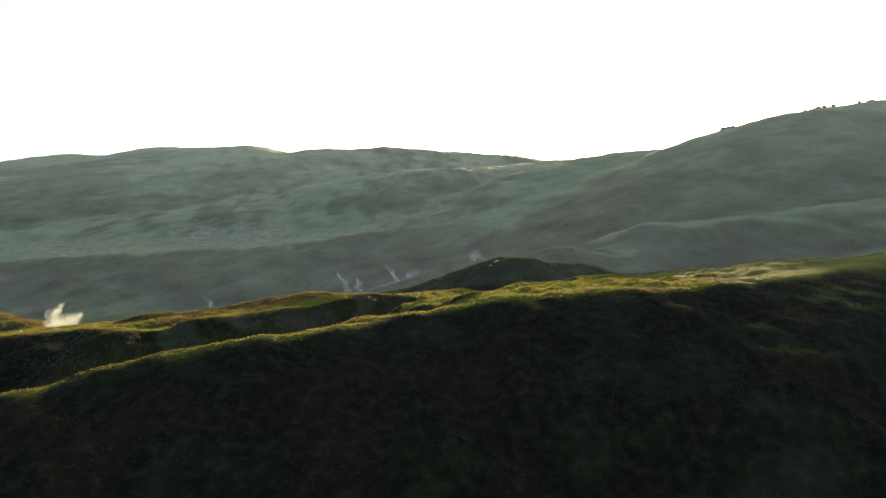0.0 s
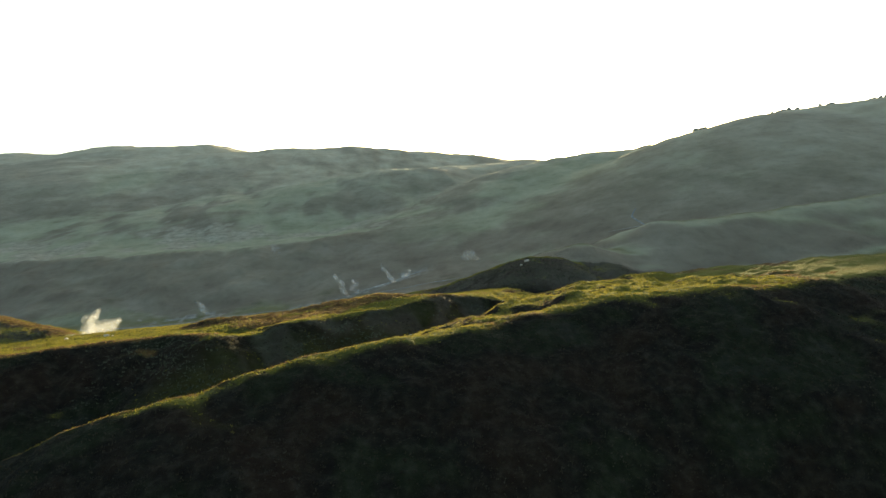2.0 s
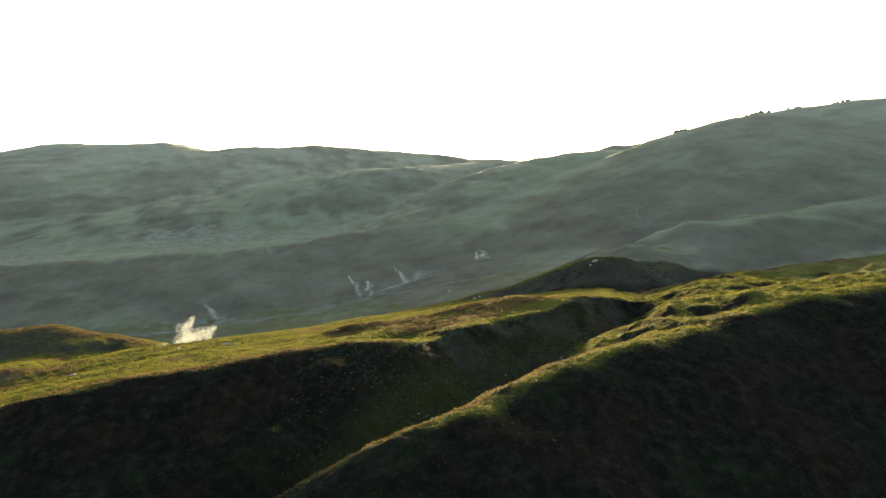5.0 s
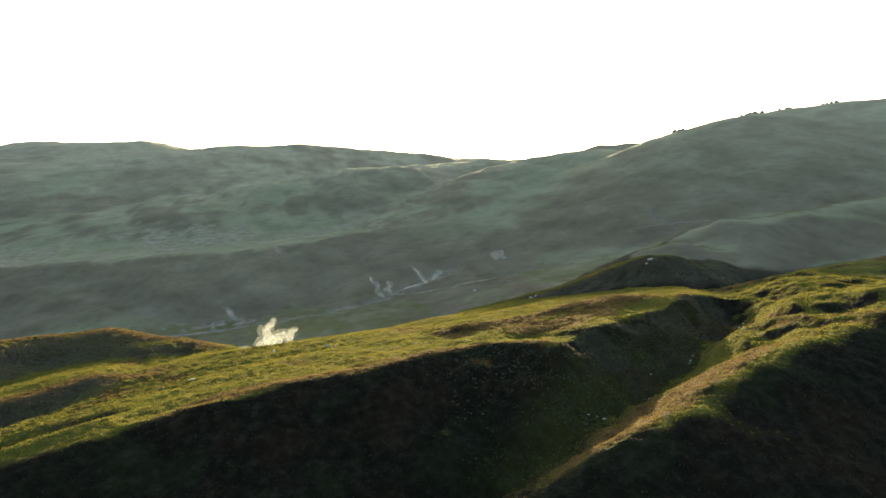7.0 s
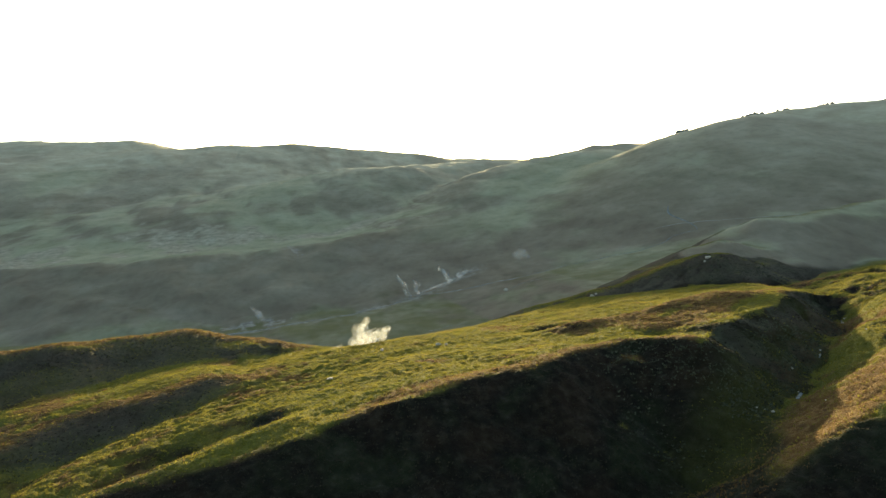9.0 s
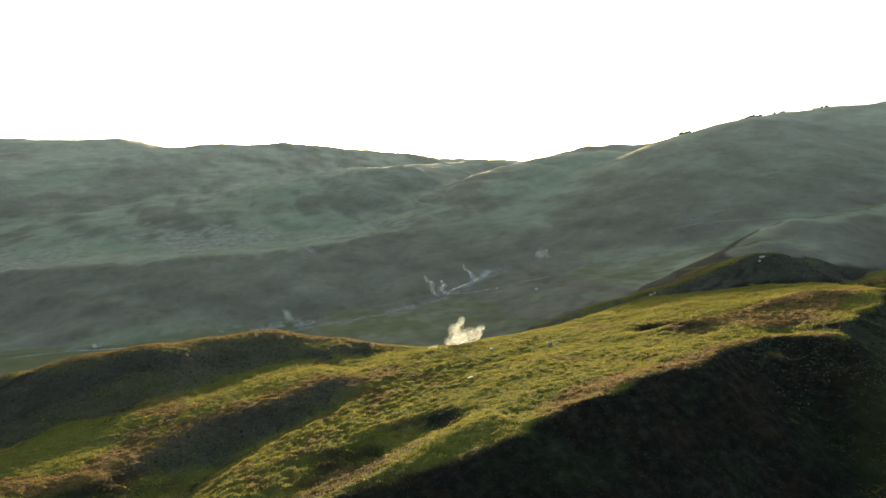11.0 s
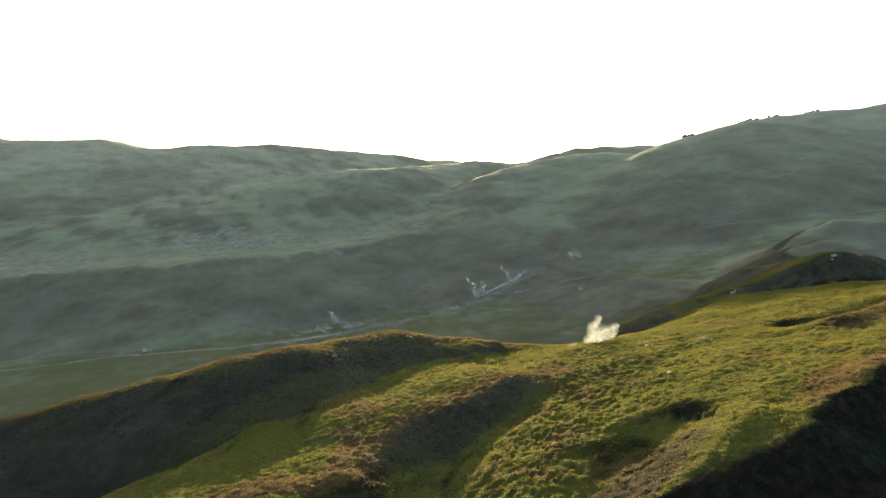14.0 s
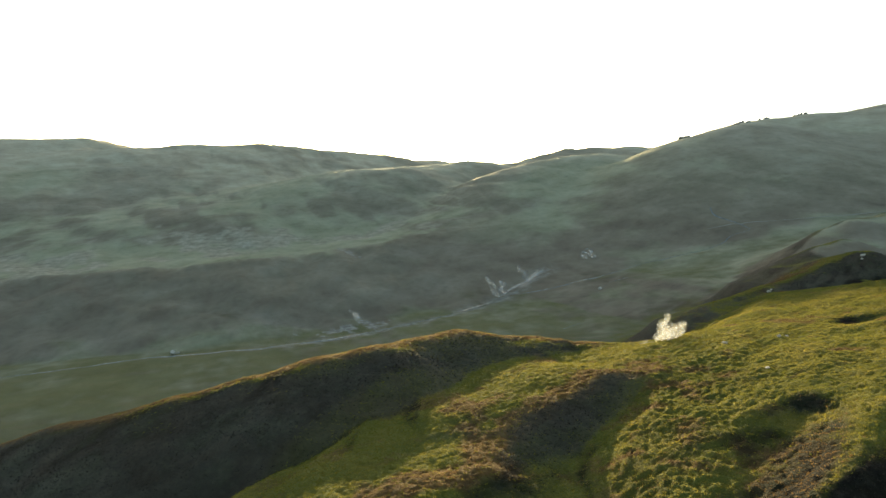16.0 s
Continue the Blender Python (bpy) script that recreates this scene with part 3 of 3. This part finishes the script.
def tufts(name, count, box, keep, blades, tall, wide, material, label, seed):
    """Many small tufts of leaves on the ground within a box of the plan, where keep() allows them."""
    rng = np.random.default_rng(seed)
    x, y = rng.uniform(box[0], box[1], count), rng.uniform(box[2], box[3], count)
    z, g, d, f = (from_grid(v, x, y) for v in (Z, masks[0], masks[1], SY))
    ok = rng.random(count) < keep(x, y, g, d, f) * (1 - from_grid(masks[4], x, y)) * (1 - 0.5 * from_grid(masks[2], x, y))
    x, y, z = x[ok], y[ok], z[ok]
    n = len(x)
    ang = rng.uniform(0, 2 * np.pi, (n, blades))
    out = rng.uniform(0.02, 0.22, (n, blades))
    bx, by = x[:, None] + out * np.cos(ang), y[:, None] + out * np.sin(ang)
    size = rng.uniform(0.6, 1.25, n)[:, None]
    h = tall * size * rng.uniform(0.6, 1.1, (n, blades))
    w = wide * size * rng.uniform(0.6, 1.2, (n, blades))
    turn = rng.uniform(0, 2 * np.pi, (n, blades))
    lean = rng.uniform(0.1, 0.7, (n, blades)) * h
    zz = np.broadcast_to(z[:, None] - 0.05, bx.shape)
    a = np.stack([bx - w * np.cos(turn), by - w * np.sin(turn), zz], -1)
    b = np.stack([bx + w * np.cos(turn), by + w * np.sin(turn), zz], -1)
    c = np.stack([bx + lean * np.cos(ang), by + lean * np.sin(ang), zz + h], -1)
    v = np.stack([a, b, c], 2).reshape(-1, 3)
    return tagged(new(name, sheet(name, v, np.arange(len(v)).reshape(-1, 3), material, False)), label, "plants", kind="stuff")


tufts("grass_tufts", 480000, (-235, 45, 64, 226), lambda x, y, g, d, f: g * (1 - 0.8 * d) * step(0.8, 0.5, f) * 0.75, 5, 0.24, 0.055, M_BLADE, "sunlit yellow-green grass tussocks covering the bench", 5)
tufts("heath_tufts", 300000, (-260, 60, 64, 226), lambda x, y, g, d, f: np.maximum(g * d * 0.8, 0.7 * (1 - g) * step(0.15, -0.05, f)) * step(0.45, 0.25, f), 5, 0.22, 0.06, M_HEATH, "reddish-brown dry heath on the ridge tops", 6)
# heather on slopes facing away from the sun, coloured darker for their shade
tufts("shade_heather_tufts", 270000, (-270, 70, 40, 215), lambda x, y, g, d, f: (1 - g) * step(0.08, 0.25, f) * 0.55, 4, 0.26, 0.09, M_SHADE_HEATHER, "heather on the shaded slopes, its colour darkened to deepen their shade", 7)

tufts("moss_tufts", 90000, (-85, 40, 78, 214), lambda x, y, g, d, f: step(0.2, 0.4, f) * step(-82, -58, x) * step(-0.25, 0.45, fbm(x, y, 13, 3, 91)) * step(-2, 6, y - np.interp(x, [c[0] for c in FRONT_RIDGE], [c[1] for c in FRONT_RIDGE])) * 0.8, 4, 0.3, 0.12, M_MOSS,
      "grey-green moss and dwarf willow clumps on the shaded banks", 8)


# ---- rocks ----
def rock_mesh(name, size, seed, material, cuts=3):
    """A weathered, angular rock."""
    rng = random.Random(seed)
    bm = bmesh.new()
    bmesh.ops.create_icosphere(bm, subdivisions=cuts, radius=1.0)
    planes = []
    for _ in range(9):
        d = Vector((rng.gauss(0, 1), rng.gauss(0, 1), rng.gauss(0, 0.8))).normalized()
        planes.append((d, rng.uniform(0.55, 0.9)))
    shift = Vector((rng.uniform(0, 50), rng.uniform(0, 50), rng.uniform(0, 50)))
    for v in bm.verts:
        for d, r in planes:
            k = v.co.dot(d)
            if k > r:
                v.co -= d * (k - r) * 0.9
        v.co *= 1 + 0.14 * noise.noise(v.co * 2.2 + shift) + 0.05 * noise.noise(v.co * 6 + shift)
        v.co = Vector((v.co.x * size[0], v.co.y * size[1], v.co.z * size[2]))
    me = bpy.data.meshes.new(name)
    bm.to_mesh(me)
    bm.free()
    me.polygons.foreach_set("use_smooth", np.ones(len(me.polygons), bool))
    me.materials.append(material)
    return me


def boulder(x, y, size, seed, label, group):
    ob = tagged(new("boulder", rock_mesh("boulder", size, seed, M_PALE)), label, "boulder", group)
    ob.location = (x, y, at(x, y) + 0.4 * size[2])
    ob.rotation_euler = (0, 0, seed * 1.7)
    return ob


# the first three rocks stand in for sheep on the bench
for bx, by, size, seed, lab in ((-101.3, 155, (0.75, 0.45, 0.42), 1, "pale rock standing in for a sheep on sunlit tussock grass"), (-90, 149.7, (0.7, 0.42, 0.42), 2, "pale rock standing in for a sheep near a steam vent"),
                                (-88.4, 149.0, (0.36, 0.28, 0.26), 3, "small pale rock standing in for a second sheep"), (-113.9, 131.2, (0.75, 0.5, 0.18), 4, "flat pale slab of stone in the grass"),
                                (-21.8, 214.6, (0.9, 0.55, 0.55), 5, "pale boulder at the grassy rim above the valley"), (-20.0, 215.2, (0.5, 0.4, 0.4), 6, "small pale stone at the valley rim"),
                                (17.4, 207.1, (1.1, 0.7, 0.6), 7, "pale boulder on a dark hillside"), (15.3, 206.2, (0.6, 0.5, 0.4), 8, "small pale stone on a dark hillside")):
    boulder(bx, by, size, seed, lab, "pale boulders on the hills")
for n, (bx, by, r) in enumerate(((-66, 82.4, 0.3), (-54.7, 96.7, 0.32), (-52.9, 95.6, 0.42), (-53.6, 96.4, 0.22), (-44.1, 100.6, 0.5), (-43.0, 101.4, 0.36), (-41.8, 103, 0.3), (-39.2, 107.1, 0.28), (-28.6, 112.4, 0.4), (-27.4, 113.5, 0.3),
                                 (-6.8, 129.1, 0.55), (-4.6, 130.7, 0.4), (-49, 90.1, 0.3), (-22.6, 108.5, 0.3))):
    boulder(bx, by, (r * 0.7, r * 0.55, r * 0.4), 20 + n, "pale stone in the bed of a shaded gully", "stones along the gully stream")
boulder(-228.4, 371.5, (1.6, 1.2, 1.5), 40, "large pale boulder on the river bank", "boulders by the river")
boulder(-226.0, 371.2, (1.0, 0.8, 0.6), 41, "low pale boulder on the river bank", "boulders by the river")
boulder(-9.2, 338.5, (1.2, 1.0, 1.0), 42, "pale boulder beside steaming hot springs", "boulders by the river")


def outcrop(x, y, spread, tall, seed, label):
    """A crag of several blocks standing out of the hilltop."""
    rng = random.Random(seed)
    base = new("rock_outcrop")
    base.location = (x, y, at(x, y))
    tagged(base, label, "rock outcrop", "crags on the hilltop")
    for k in range(7):
        s = tall * rng.uniform(0.35, 1.0) * (1.0 if k == 0 else 0.7)
        ob = new("block", rock_mesh("block", (s * rng.uniform(0.6, 1.1), s * rng.uniform(0.6, 1.0), s * rng.uniform(0.6, 1.0)), seed * 10 + k, M_CRAG, 2))
        ob.parent = base
        px, py = (0, 0) if k == 0 else (rng.uniform(-spread, spread), rng.uniform(-3, 3))
        ob.location = (px, py, at(x + px, y + py) - base.location.z + 0.05 * s)
        ob.rotation_euler = (rng.uniform(-0.3, 0.3), rng.uniform(-0.3, 0.3), rng.uniform(0, 6))


for n, (ox, oy, spread, tall) in enumerate(((245, 557, 7, 4.5), (318, 560, 12, 3.0), (334, 570, 10, 3.5), (388, 588, 12, 4.5), (430, 578, 14, 5.0), (462, 568, 12, 4.0))):
    outcrop(ox, oy, spread, tall, 60 + n, "dark weathered crag on the hilltop skyline")


# ---- steam ----
def cloud(name, blobs, voxel, material, parent, seed):
    """One soft, lumpy body around blobs of (place, radius)."""
    bm = bmesh.new()
    for n, (c, r) in enumerate(blobs):
        made = bmesh.ops.create_icosphere(bm, subdivisions=4 if r > 0.5 else 3, radius=r, matrix=Matrix.Translation(c))
        sh = Vector((seed * 7.1 + n * 3.3, n * 5.7, seed))
        for v in made["verts"]:
            q = v.co - c
            v.co = c + q * (1 + 0.42 * noise.noise(q / r * 1.3 + sh) + 0.26 * noise.noise(q / r * 3.1 + sh) + 0.14 * noise.noise(q / r * 6.5 + sh))
    me = bpy.data.meshes.new(name)
    bm.to_mesh(me)
    bm.free()
    me.materials.append(material)
    ob = new(name, me)
    ob.parent = parent
    mod = ob.modifiers.new("one_body", "REMESH")
    mod.mode, mod.voxel_size, mod.use_smooth_shade = "VOXEL", voxel, True
    soft = ob.modifiers.new("soft", "SMOOTH")
    soft.factor, soft.iterations = 0.5, 2
    return ob


def steam_plume(x, y, way, size, materials, seed, label):
    """Steam that follows a way of (across, up, width) above its vent: dense cores and thin wisps round them."""
    rng = random.Random(seed)
    base = tagged(new("steam_plume"), label, "steam", "steam over the hot springs")
    base.location = (x, y, at(x, y) - 0.1)
    core, wisp = [], []
    for (a0, u0, w0), (a1, u1, w1) in zip(way[:-1], way[1:]):
        n = max(3, int(math.hypot(a1 - a0, u1 - u0) / (0.5 * size)))
        for k in range(n):
            f = k / n
            w = w0 + (w1 - w0) * f
            c = Vector((a0 + (a1 - a0) * f + rng.gauss(0, 0.35 * w), rng.gauss(0, 0.18 * w), u0 + (u1 - u0) * f + rng.gauss(0, 0.15 * w)))
            core.append((c, w * rng.uniform(0.35, 0.65)))
            wisp.append((c + Vector((rng.gauss(0, 0.4 * w), rng.gauss(0, 0.3 * w), rng.uniform(0, 0.6) * w)), w * rng.uniform(0.6, 1.0)))
    cloud("core", core, 0.13 * size, materials[0], base, seed)
    cloud("wisp", wisp, 0.18 * size, materials[1], base, seed + 50)


steam_plume(-103.8, 173.0, [(-2.6, 0.3, 0.9), (-0.8, 0.8, 1.5), (0.8, 1.3, 1.9), (0.5, 2.6, 1.7), (-0.2, 3.8, 1.3), (0.3, 4.9, 1.0), (1.3, 5.5, 0.8), (1.9, 6.4, 0.5)], 0.8, (M_STEAM, M_WISP), 1, "white sunlit steam rising from a vent on the grassy rim")
steam_plume(-100.6, 173.2, [(-3.0, 0.2, 0.9), (-1.4, 0.8, 1.5), (0.0, 1.2, 1.8), (1.2, 1.9, 1.6), (2.1, 2.7, 1.2), (3.2, 3.2, 0.8), (4.2, 4.0, 0.5)], 0.8, (M_STEAM, M_WISP), 2, "white sunlit steam puffing from a vent on the grassy rim")
steam_plume(-109.5, 173.6, [(-1.2, 0.1, 0.35), (0.6, 0.5, 0.45), (1.2, 0.9, 0.3)], 0.7, (M_WISP, M_WISP), 3, "low wisp of steam over bare soil")
for n, (px, py, tall, dx) in enumerate(((-53, 376, 13, -9), (-48, 379, 9, -4), (-27, 388, 10, -8), (-20, 392, 5, 3), (24, 394, 7, -6), (19, 396, 5, -3), (-134, 380, 8, -7))):
    way = [(0.5, 0.2, 1.6), (-0.6 + 0.25 * dx, 0.3 * tall, 1.9), (0.5 * dx + 1.0, 0.6 * tall, 1.7), (dx, tall, 0.9)]
    steam_plume(px, py, way, 2.0, (M_FAINT, M_WISP), 10 + n, "thin bluish steam drifting up from a hot spring")
